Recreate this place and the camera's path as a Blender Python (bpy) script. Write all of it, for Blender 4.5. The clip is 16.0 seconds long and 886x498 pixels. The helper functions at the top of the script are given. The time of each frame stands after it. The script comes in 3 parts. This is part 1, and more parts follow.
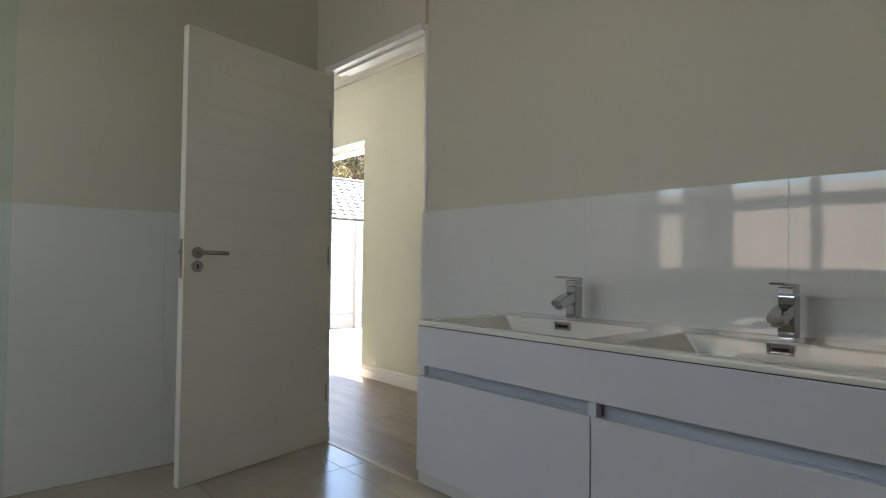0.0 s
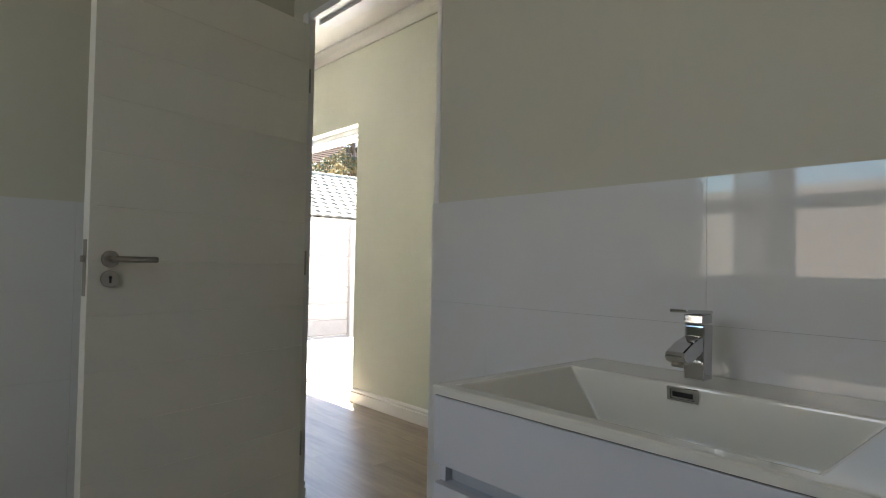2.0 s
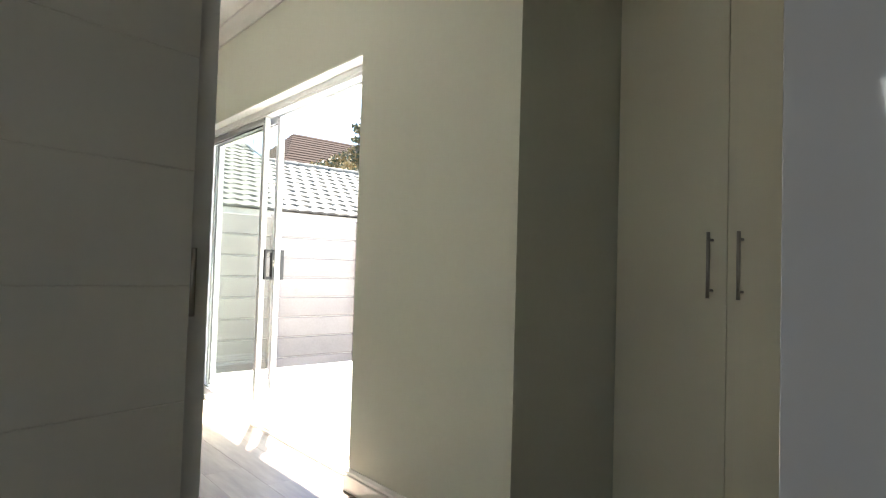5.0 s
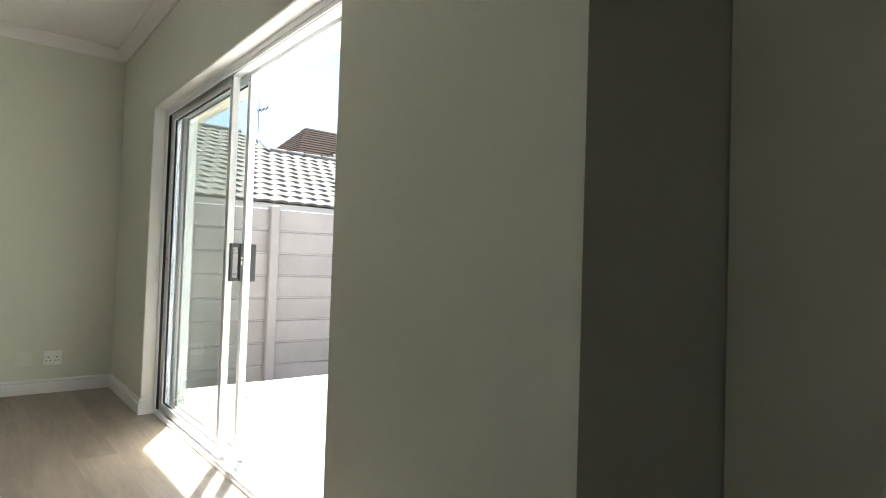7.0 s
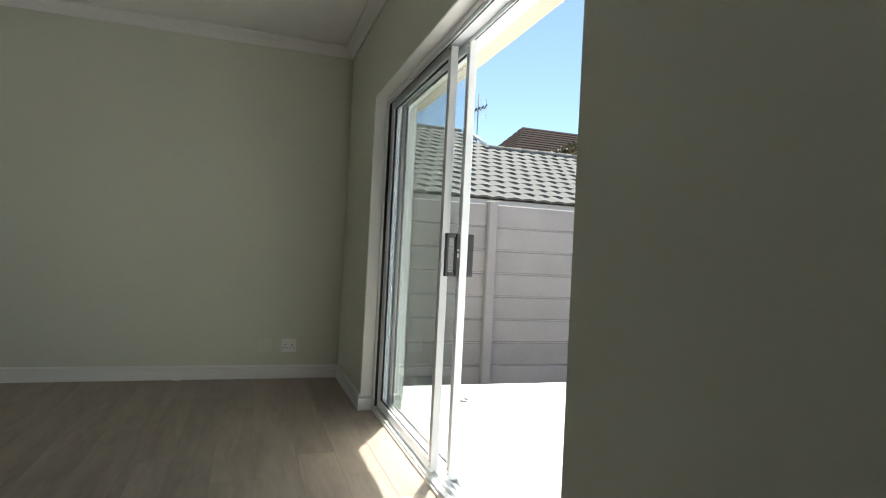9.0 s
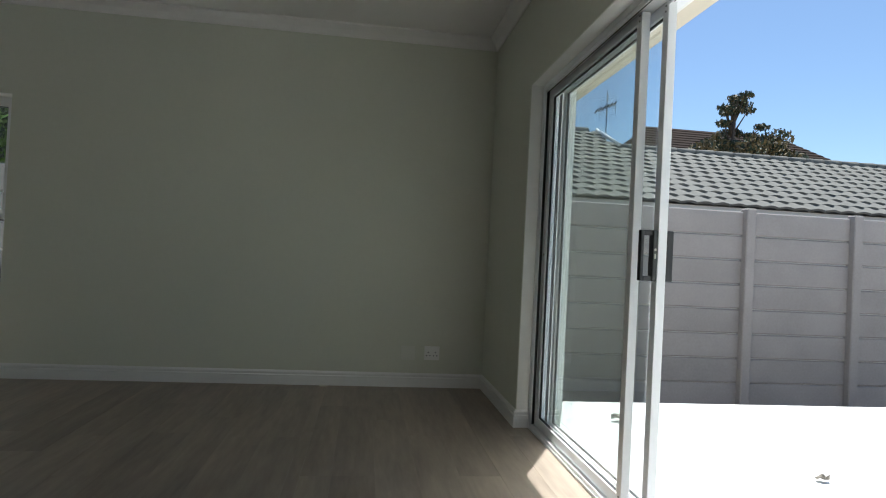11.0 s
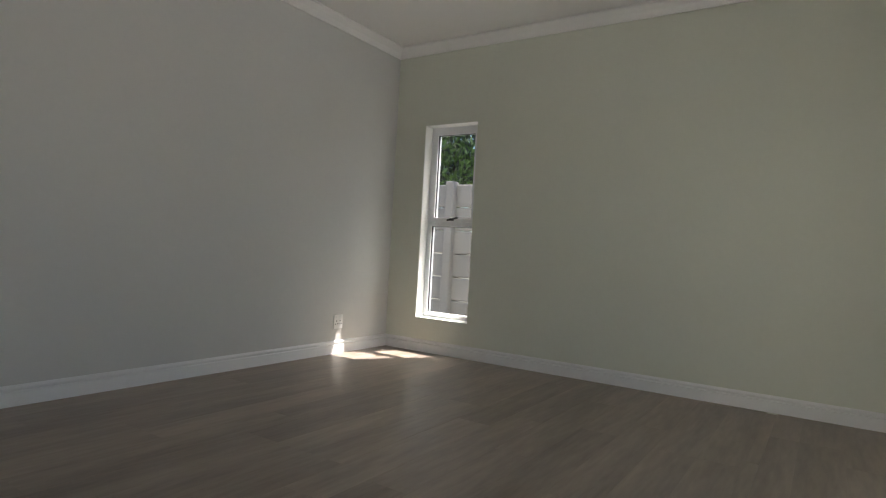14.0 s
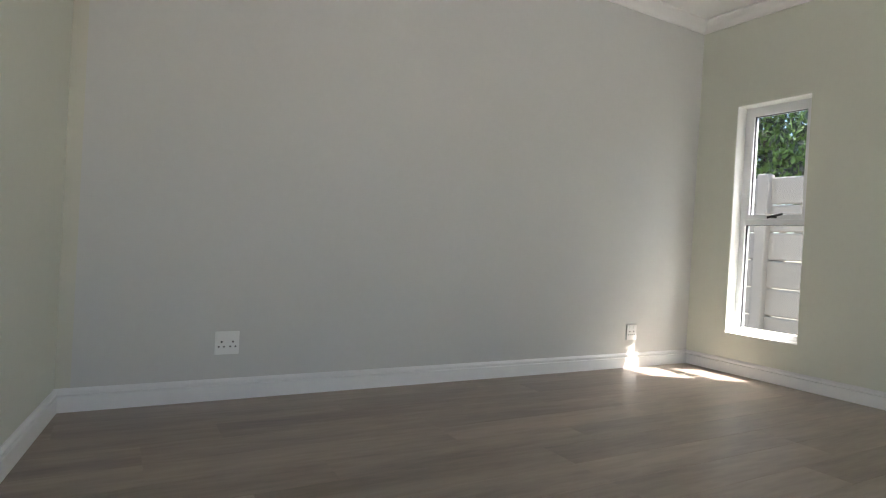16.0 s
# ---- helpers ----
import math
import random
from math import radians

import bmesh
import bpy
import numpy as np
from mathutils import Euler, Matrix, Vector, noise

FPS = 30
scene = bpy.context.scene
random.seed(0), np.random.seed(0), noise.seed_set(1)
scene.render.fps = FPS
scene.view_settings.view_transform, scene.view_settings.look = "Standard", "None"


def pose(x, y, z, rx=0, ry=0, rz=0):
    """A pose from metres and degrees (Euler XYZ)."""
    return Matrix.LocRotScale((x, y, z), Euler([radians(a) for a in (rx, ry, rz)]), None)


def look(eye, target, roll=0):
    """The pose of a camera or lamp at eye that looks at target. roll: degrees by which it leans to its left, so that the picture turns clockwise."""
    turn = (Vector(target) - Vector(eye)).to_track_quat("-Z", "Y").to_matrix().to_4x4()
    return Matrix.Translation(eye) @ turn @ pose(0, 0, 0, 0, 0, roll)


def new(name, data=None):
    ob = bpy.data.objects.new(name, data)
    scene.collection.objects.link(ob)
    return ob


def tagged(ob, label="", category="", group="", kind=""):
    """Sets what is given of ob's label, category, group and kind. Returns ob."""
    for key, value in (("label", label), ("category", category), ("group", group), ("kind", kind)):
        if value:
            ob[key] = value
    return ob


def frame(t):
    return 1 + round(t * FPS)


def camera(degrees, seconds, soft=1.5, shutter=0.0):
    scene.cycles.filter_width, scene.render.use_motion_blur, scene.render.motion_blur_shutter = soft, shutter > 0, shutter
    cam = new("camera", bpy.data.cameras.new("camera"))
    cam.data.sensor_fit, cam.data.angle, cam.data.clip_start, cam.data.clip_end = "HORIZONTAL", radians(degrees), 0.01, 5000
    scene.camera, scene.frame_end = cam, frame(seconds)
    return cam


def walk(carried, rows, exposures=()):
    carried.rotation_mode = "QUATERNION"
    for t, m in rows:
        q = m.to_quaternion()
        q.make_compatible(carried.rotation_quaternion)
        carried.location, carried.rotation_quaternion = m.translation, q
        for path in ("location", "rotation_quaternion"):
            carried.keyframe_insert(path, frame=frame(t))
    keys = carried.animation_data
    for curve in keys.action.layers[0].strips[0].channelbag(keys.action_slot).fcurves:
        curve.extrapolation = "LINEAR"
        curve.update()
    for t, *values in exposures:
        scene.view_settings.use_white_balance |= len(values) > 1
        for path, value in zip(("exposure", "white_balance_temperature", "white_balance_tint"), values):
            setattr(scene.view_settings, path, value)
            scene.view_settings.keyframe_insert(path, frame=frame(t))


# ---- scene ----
cam = camera(74.4, 16.0, soft=1.1)
PATH = [
    (0, (2.826, -1.677, 0.98), (1.327, -0.354, 1.031), 0.7),
    (0.5, (2.667, -1.611, 0.982), (1.178, -0.277, 1.042), 0.9),
    (1, (2.502, -1.532, 0.993), (1.014, -0.196, 1.048), 0.9),
    (1.5, (2.374, -1.397, 0.995), (0.881, -0.066, 1.047), 0.9),
    (2, (2.199, -1.217, 1.02), (0.706, 0.113, 1.072), 1.1),
    (2.5, (1.973, -1.066, 1.03), (0.471, 0.253, 1.082), 1.3),
    (3, (1.777, -0.933, 1.034), (0.268, 0.379, 1.085), 1.0),
    (5.3, (0.766, -0.241, 1.047), (-0.749, 1.063, 1.116), 1.8),
    (5.5, (0.685, -0.199, 1.049), (-0.824, 1.112, 1.117), 1.7),
    (6, (0.518, -0.062, 1.053), (-0.985, 1.257, 1.112), 1.7),
    (6.5, (0.376, 0.112, 1.064), (-1.128, 1.429, 1.124), 1.8),
    (7, (0.266, 0.237, 1.056), (-1.284, 1.5, 1.113), 1.9),
    (7.5, (0.094, 0.319, 1.051), (-1.564, 1.437, 1.099), 2.1),
    (8, (-0.031, 0.391, 1.05), (-1.795, 1.332, 1.088), 2.5),
    (8.5, (-0.13, 0.437, 1.034), (-1.967, 1.227, 1.068), 2.8),
    (9, (-0.227, 0.435, 1.025), (-2.125, 1.065, 1.053), 2.9),
    (11.5, (-0.655, 0.213, 0.971), (-2.652, 0.32, 1.004), 2.9),
    (12, (-0.679, 0.217, 0.959), (-2.675, 0.099, 0.987), 2.9),
    (12.5, (-0.693, 0.186, 0.958), (-2.66, -0.17, 0.973), 3.0),
    (13, (-0.741, 0.2, 0.941), (-2.651, -0.394, 0.953), 3.2),
    (13.5, (-0.775, 0.235, 0.878), (-2.576, -0.634, 0.898), 3.3),
    (14, (-0.848, 0.223, 0.893), (-2.516, -0.881, 0.898), 3.2),
    (14.5, (-0.916, 0.113, 0.896), (-2.473, -1.142, 0.895), 3.5),
    (15, (-0.967, -0.005, 0.937), (-2.382, -1.419, 0.909), 3.4),
    (15.5, (-1.005, -0.016, 0.882), (-2.2, -1.619, 0.862), 3.2),
    (16, (-0.996, -0.075, 0.837), (-1.992, -1.809, 0.82), 3.2),
]
EXPOSURE = [(0, 3.7, 6700, 10), (2.0, 3.53, 6750, 10), (3.0, 3.4, 6850, 10), (5.5, 2.9, 6600, 10), (7, 2.2, 6500, 8), (9, 1.3, 6300, 6), (11.5, 0.75, 5950, 6),
            (12.5, 1.2, 6050, 7), (14, 1.55, 6350, 13), (16, 2.32, 6300, 13)]
walk(cam, [(t, look(eye, target, roll)) for t, eye, target, roll in PATH], EXPOSURE)

# ---- world, sun, exposure ----
SUN_TRAVEL = Vector((1.0, -0.58, -2.2)).normalized()
world = bpy.data.worlds.new("sky")
scene.world = world
world.use_nodes = True
wn = world.node_tree.nodes
sky = wn.new("ShaderNodeTexSky")
sky.sky_type = "NISHITA"
sky.sun_disc = False
sky.sun_elevation = math.asin(-SUN_TRAVEL.z)
sky.sun_rotation = math.atan2(-SUN_TRAVEL.x, -SUN_TRAVEL.y)
sky.air_density, sky.dust_density, sky.ozone_density = 1.0, 0.3, 2.0
world.node_tree.links.new(sky.outputs[0], wn["Background"].inputs[0])
wn["Background"].inputs[1].default_value = 0.08
sun = new("sun", bpy.data.lights.new("sun", "SUN"))
sun.data.energy, sun.data.angle, sun.data.color = 5.0, radians(0.53), (1.0, 0.95, 0.87)
sun.matrix_world = look((-8, 6, 14), Vector((-8, 6, 14)) + SUN_TRAVEL)

# fill lamps added at the two bathroom window heads in place of sky light
for lx, lw, watts in ((1.535, 1.4, 0.5), (0.29, 0.28, 0.1)):
    lamp = new("sky_fill", bpy.data.lights.new("sky_fill", "AREA"))
    lamp.data.shape, lamp.data.size, lamp.data.size_y, lamp.data.energy, lamp.data.color = "RECTANGLE", lw, 0.2, watts, (0.93, 0.96, 1.0)
    lamp.matrix_world = look((lx, -3.13, 1.93), (lx, -2.2, 1.35))


# ---- materials ----
def material(name, color, rough=0.6, metal=0.0, var=0.06, scale=3.0, fine=60.0, bump=0.05, bump_scale=120.0, coat=0.0,
             spec=0.5, stretch=(1, 1, 1), per_object=0.0):
    m = bpy.data.materials.new(name)
    m.use_nodes = True
    nt = m.node_tree
    N, L = nt.nodes, nt.links
    b = N["Principled BSDF"]
    b.inputs["Roughness"].default_value = rough
    b.inputs["Metallic"].default_value = metal
    b.inputs["Coat Weight"].default_value = coat
    b.inputs["Specular IOR Level"].default_value = spec
    tc = N.new("ShaderNodeTexCoord")
    mp = N.new("ShaderNodeMapping")
    mp.inputs["Scale"].default_value = stretch
    L.new(tc.outputs["Object"], mp.inputs[0])
    n1 = N.new("ShaderNodeTexNoise")
    n1.inputs["Scale"].default_value, n1.inputs["Detail"].default_value = scale, 5
    n2 = N.new("ShaderNodeTexNoise")
    n2.inputs["Scale"].default_value, n2.inputs["Detail"].default_value = fine, 4
    L.new(mp.outputs[0], n1.inputs[0])
    L.new(mp.outputs[0], n2.inputs[0])
    add = N.new("ShaderNodeMath")
    add.operation = "MULTIPLY_ADD"
    add.inputs[1].default_value = 0.65
    L.new(n1.outputs[0], add.inputs[0])
    mul = N.new("ShaderNodeMath")
    mul.operation = "MULTIPLY"
    mul.inputs[1].default_value = 0.35
    L.new(n2.outputs[0], mul.inputs[0])
    L.new(mul.outputs[0], add.inputs[2])
    last = add.outputs[0]
    if per_object:
        oi = N.new("ShaderNodeObjectInfo")
        mo = N.new("ShaderNodeMath")
        mo.operation = "MULTIPLY_ADD"
        mo.inputs[1].default_value = per_object
        L.new(oi.outputs["Random"], mo.inputs[0])
        L.new(last, mo.inputs[2])
        sb = N.new("ShaderNodeMath")
        sb.operation = "SUBTRACT"
        sb.inputs[1].default_value = per_object / 2
        L.new(mo.outputs[0], sb.inputs[0])
        last = sb.outputs[0]
        ofs = N.new("ShaderNodeVectorMath")
        ofs.operation = "SCALE"
        cx = N.new("ShaderNodeCombineXYZ")
        for k in range(3):
            L.new(oi.outputs["Random"], cx.inputs[k])
        L.new(cx.outputs[0], ofs.inputs[0])
        ofs.inputs["Scale"].default_value = 37.0
        L.new(ofs.outputs[0], mp.inputs["Location"])
    ramp = N.new("ShaderNodeValToRGB")
    lo, hi = [max(0.0, c * (1 - var)) for c in color], [min(1.0, c * (1 + var)) for c in color]
    ramp.color_ramp.elements[0].position, ramp.color_ramp.elements[1].position = 0.3, 0.7
    ramp.color_ramp.elements[0].color, ramp.color_ramp.elements[1].color = (*lo, 1), (*hi, 1)
    L.new(last, ramp.inputs[0])
    L.new(ramp.outputs[0], b.inputs["Base Color"])
    if rough > 0.08:
        rr = N.new("ShaderNodeMapRange")
        rr.inputs["To Min"].default_value, rr.inputs["To Max"].default_value = rough * 0.85, min(1, rough * 1.15)
        L.new(n1.outputs[0], rr.inputs[0])
        L.new(rr.outputs[0], b.inputs["Roughness"])
    if bump:
        nb = N.new("ShaderNodeTexNoise")
        nb.inputs["Scale"].default_value, nb.inputs["Detail"].default_value = bump_scale, 3
        L.new(mp.outputs[0], nb.inputs[0])
        bp = N.new("ShaderNodeBump")
        bp.inputs["Strength"].default_value, bp.inputs["Distance"].default_value = bump, 0.01
        L.new(nb.outputs[0], bp.inputs["Height"])
        L.new(bp.outputs[0], b.inputs["Normal"])
    return m


def glass_material(name, tint, rough=0.0):
    m = bpy.data.materials.new(name)
    m.use_nodes = True
    b = m.node_tree.nodes["Principled BSDF"]
    b.inputs["Base Color"].default_value = (*tint, 1)
    b.inputs["Roughness"].default_value = rough
    b.inputs["Transmission Weight"].default_value = 1.0
    b.inputs["IOR"].default_value = 1.45
    return m


PAINT = material("sage_wall_paint", (0.70, 0.705, 0.605), 0.55, var=0.025, scale=1.2, fine=35, bump=0.06, bump_scale=220)
PALE_WALL = material("pale_grey_plaster", (0.65, 0.637, 0.605), 0.55, var=0.025, scale=1.2, fine=35, bump=0.06, bump_scale=220)
BATH_PAINT = material("bathroom_wall_paint", (0.65, 0.63, 0.53), 0.55, var=0.025, scale=1.2, fine=35, bump=0.06, bump_scale=220)
REVEAL = material("white_reveal_paint", (0.85, 0.84, 0.80), 0.5, var=0.03, scale=3, bump=0.08, bump_scale=160)
CEILING = material("ceiling_paint", (0.84, 0.82, 0.79), 0.7, var=0.02, scale=1.0, bump=0.03)
WHITE = material("white_gloss_paint", (0.84, 0.83, 0.82), 0.32, var=0.02, scale=4, bump=0.02, bump_scale=50)
DOOR_WHITE = material("white_door_paint", (0.88, 0.855, 0.78), 0.38, var=0.02, scale=3, bump=0.03, bump_scale=90)
CUPBOARD = material("melamine_cupboard", (0.78, 0.745, 0.60), 0.45, var=0.015, scale=2, bump=0.015, bump_scale=300)
PLANK = material("oak_laminate", (0.305, 0.247, 0.197), 0.36, var=0.33, scale=2.0, fine=12, bump=0.03, bump_scale=60,
                 stretch=(0.45, 3.2, 1.0), per_object=0.08, spec=0.45)
TRIM_WOOD = material("threshold_strip", (0.45, 0.36, 0.27), 0.35, var=0.1, scale=8, stretch=(0.5, 6, 1))
FLOOR_TILE = material("beige_porcelain", (0.44, 0.39, 0.32), 0.2, var=0.1, scale=4, fine=25, bump=0.02, per_object=0.08)
WHITE_GROUT = material("white_grout", (0.68, 0.68, 0.66), 0.7, var=0.05, scale=30)
GROUT = material("grout", (0.42, 0.4, 0.37), 0.9, var=0.1, scale=30)
WALL_TILE = material("white_glazed_tile", (0.78, 0.785, 0.78), 0.035, var=0.008, scale=0.8, bump=0.0, spec=0.75)
VANITY = material("white_lacquer", (0.67, 0.685, 0.735), 0.22, var=0.01, scale=2, bump=0.0)
VANITY_SLOT = material("aluminium_grip", (0.50, 0.54, 0.60), 0.35, metal=0.25, var=0.03, scale=10, bump=0.0)
GAP_SHADE = material("gap_shade", (0.06, 0.06, 0.06), 0.6, var=0.1)
BASIN = material("cast_basin", (0.80, 0.79, 0.73), 0.12, var=0.01, scale=2, bump=0.0, coat=0.3)
CHROME = material("chrome", (0.55, 0.55, 0.57), 0.05, metal=1.0, var=0.02, bump=0.0)
STEEL = material("brushed_steel", (0.42, 0.39, 0.35), 0.3, metal=1.0, var=0.06, scale=20, bump=0.03, bump_scale=300)
ALU = material("white_powder_coat", (0.86, 0.865, 0.875), 0.35, var=0.02, scale=6, bump=0.02, bump_scale=300)
GASKET = material("black_rubber", (0.015, 0.015, 0.017), 0.6, var=0.2, scale=20)
BLACK = material("black_handle", (0.02, 0.02, 0.022), 0.4, var=0.15, scale=20)
GLASS = glass_material("clear_glass", (0.90, 0.95, 0.93))
SHOWER_GLASS = glass_material("shower_glass", (0.86, 0.95, 0.92))
SOCKET = material("socket_plastic", (0.88, 0.87, 0.84), 0.3, var=0.02, bump=0.0)
PLATE = material("painted_blank_plate", (0.74, 0.74, 0.66), 0.4, var=0.02, bump=0.0)
CONCRETE = material("precast_concrete", (0.335, 0.302, 0.288), 0.85, var=0.13, scale=2.2, fine=40, bump=0.25, bump_scale=90, per_object=0.16)
PATIO = material("pale_patio_screed", (0.76, 0.75, 0.73), 0.75, var=0.05, scale=1.5, fine=50, bump=0.08, bump_scale=120)
EARTH = material("dry_ground", (0.22, 0.19, 0.14), 0.95, var=0.3, scale=0.8, fine=8, bump=0.3, bump_scale=14)
ROOF_TILE = material("grey_concrete_tile", (0.185, 0.18, 0.162), 0.9, spec=0.15, var=0.2, scale=3, fine=40, bump=0.2, bump_scale=60)
BROWN_ROOF = material("brown_roof_tile", (0.036, 0.024, 0.019), 0.95, spec=0.05, var=0.3, scale=2, fine=20, bump=0.2, bump_scale=30)
PLASTER = material("white_exterior_plaster", (0.70, 0.69, 0.66), 0.8, var=0.05, scale=1.5, bump=0.1)
SOFFIT = material("cream_soffit", (0.66, 0.59, 0.47), 0.7, var=0.04, scale=2)
PINK = material("pink_plaster", (0.52, 0.42, 0.38), 0.85, var=0.06, scale=1.5, bump=0.1)
LEAF = material("leaf_green", (0.125, 0.225, 0.04), 0.55, var=0.55, scale=1.3, fine=9, bump=0.0)
LEAF_DARK = material("leaf_dark", (0.035, 0.055, 0.028), 0.6, var=0.5, scale=1.0, fine=8, bump=0.0)
LEAF_DRY = material("leaf_dry", (0.18, 0.135, 0.06), 0.7, var=0.5, scale=1.0, fine=8, bump=0.0)
BARK = material("bark", (0.09, 0.065, 0.05), 0.9, var=0.3, scale=10, bump=0.4, bump_scale=30)
DRY_LEAF = material("withered_leaf", (0.28, 0.25, 0.21), 0.8, var=0.3, scale=40)


# ---- mesh tools ----
def box(bm, x0, x1, y0, y1, z0, z1, mi=0):
    v = [bm.verts.new((x, y, z)) for x in (x0, x1) for y in (y0, y1) for z in (z0, z1)]
    for q in ((0, 1, 3, 2), (4, 6, 7, 5), (0, 4, 5, 1), (2, 3, 7, 6), (0, 2, 6, 4), (1, 5, 7, 3)):
        f = bm.faces.new([v[i] for i in q])
        f.material_index = mi
    return v


def cyl(bm, p, q, r, r2=None, seg=14, mi=0):
    p, q = Vector(p), Vector(q)
    ax = q - p
    m = Matrix.Translation((p + q) / 2) @ ax.to_track_quat("Z", "Y").to_matrix().to_4x4()
    before = set(bm.faces)
    bmesh.ops.create_cone(bm, cap_ends=True, segments=seg, radius1=r, radius2=r if r2 is None else r2, depth=ax.length, matrix=m)
    for f in bm.faces:
        if f not in before:
            f.material_index = mi
            f.smooth = len(f.verts) == 4


def finish(name, bm, mats, parent=None, bevel=0.0, at=None, segments=2):
    bmesh.ops.recalc_face_normals(bm, faces=bm.faces)
    if bevel:
        bmesh.ops.bevel(bm, geom=[e for e in bm.edges if e.is_manifold and e.calc_face_angle(0) > 0.6], offset=bevel, segments=segments,
                        affect="EDGES", profile=0.6, clamp_overlap=True)
    me = bpy.data.meshes.new(name)
    bm.to_mesh(me)
    bm.free()
    for m in (mats if isinstance(mats, (list, tuple)) else [mats]):
        me.materials.append(m)
    ob = new(name, me)
    if parent is not None:
        ob.parent = parent
    if at is not None:
        ob.matrix_basis = at
    return ob


def boxes(name, mats, *bs, bevel=0.0, parent=None, at=None):
    bm = bmesh.new()
    for b in bs:
        box(bm, *b)
    return finish(name, bm, mats, parent, bevel, at)


def empty(name, at, label, category, group="", kind=""):
    ob = new(name)
    ob.matrix_basis = at
    return tagged(ob, label, category, group, kind)


def prism(name, mats, outline, z0, z1, parent=None, bevel=0.0):
    bm = bmesh.new()
    lo = [bm.verts.new((x, y, z0)) for x, y in outline]
    hi = [bm.verts.new((x, y, z1)) for x, y in outline]
    n = len(outline)
    bm.faces.new(lo)
    bm.faces.new(hi)
    for i in range(n):
        bm.faces.new((lo[i], lo[(i + 1) % n], hi[(i + 1) % n], hi[i]))
    return finish(name, bm, mats, parent, bevel)


def sweep(name, mats, path, profile, parent=None):
    """A moulding along a floor-plan path; the profile is (out from the wall, up), out to the left of the way."""
    bm = bmesh.new()
    rings = []
    pts = [Vector(p) for p in path]
    for i, p in enumerate(pts):
        d0 = (pts[i] - pts[i - 1]).normalized() if i else (pts[1] - pts[0]).normalized()
        d1 = (pts[i + 1] - pts[i]).normalized() if i + 1 < len(pts) else d0
        n0, n1 = Vector((-d0.y, d0.x)), Vector((-d1.y, d1.x))
        n = (n0 + n1).normalized()
        n = n / max(0.3, n.dot(n0))
        rings.append([bm.verts.new((p.x + n.x * o, p.y + n.y * o, u)) for o, u in profile])
    k = len(profile)
    for a, b in zip(rings, rings[1:]):
        for i in range(k):
            bm.faces.new((a[i], a[(i + 1) % k], b[(i + 1) % k], b[i]))
    bm.faces.new(rings[0])
    bm.faces.new(rings[-1])
    return finish(name, bm, mats, parent)


# ---- the plan ----
XW, YS, YN = -5.04, -3.13, 1.175          # bedroom: window wall, plain wall, sliding-door wall
WT = 0.185                                # window wall thickness
OUT = 0.29                                # outer wall thickness
ZC, ZW = 2.70, 2.70                       # ceiling, top of walls
SX0, SX1, SZ = -4.02, -1.465, 2.06        # sliding-door opening
WY0, WY1, WZ0, WZ1 = -2.805, -2.272, 0.29, 1.988   # narrow window
CN = -0.45                                # end of the sliding-door wall, start of the alcove
AY = 1.775                                # cupboard front
DX0, DX1, DZ = 0.0, 0.79, 2.04            # bathroom door opening
BX0, BX1 = -0.163, 3.3                    # bathroom side walls
XE = 1.75                                 # end of the passage


def structure(ob, label):
    return tagged(ob, label, "wall", kind="structure")


wn_ = boxes("wall_north", [PAINT, REVEAL],
            (XW - OUT, SX0, YN, YN + OUT, -0.6, ZW), (SX1, CN, YN, YN + OUT, -0.6, ZW), (SX0, SX1, YN, YN + OUT, SZ, ZW),
            (SX0, SX1, YN, YN + OUT, -0.6, -0.012),
            (SX0, SX0 + 0.004, YN + 0.004, YN + OUT + 0.004, 0.1, SZ, 1), (SX1 - 0.004, SX1, YN + 0.004, YN + OUT + 0.004, 0.0, SZ, 1),
            (SX0 + 0.004, SX1 - 0.004, YN + 0.004, YN + OUT + 0.004, SZ - 0.004, SZ, 1))
structure(wn_, "sage painted plaster wall with a sliding door opening")
ww = boxes("wall_west", [PAINT, REVEAL],
           (XW - WT, XW, YS - OUT, WY0, -0.6, ZW), (XW - WT, XW, WY1, YN, -0.6, ZW),
           (XW - WT, XW, WY0, WY1, -0.6, WZ0), (XW - WT, XW, WY0, WY1, WZ1, ZW),
           (XW - WT - 0.004, XW - 0.004, WY0, WY0 + 0.004, WZ0, WZ1, 1), (XW - WT - 0.004, XW - 0.004, WY1 - 0.004, WY1, WZ0, WZ1, 1),
           (XW - WT - 0.004, XW - 0.004, WY0 + 0.004, WY1 - 0.004, WZ1 - 0.004, WZ1, 1), (XW - WT - 0.004, XW + 0.004, WY0 + 0.004, WY1 - 0.004, WZ0, WZ0 + 0.006, 1))
structure(ww, "sage painted plaster wall with a narrow window")
# this wall's colour is greyer and slightly darker than the sage walls
structure(boxes("wall_south", PALE_WALL, (XW, -0.88, YS - OUT, YS, -0.6, ZW)), "pale warm grey plain plaster wall")
structure(prism("wall_east", PAINT, [(-0.82, YS), (-0.42, -0.05), (-0.37, -0.002), (-0.19, -0.002), (-0.19, YS)], 0, ZW), "sage painted plaster wall")
structure(boxes("wall_alcove", PAINT, (CN - 0.0, CN - OUT, YN + OUT, 2.45, -0.6, ZW), (CN, XE, 2.36, 2.45, -0.6, ZW), (XE, XE + 0.1, 0.11, 2.45, -0.6, ZW)),
          "sage painted plaster walls around the cupboard alcove")
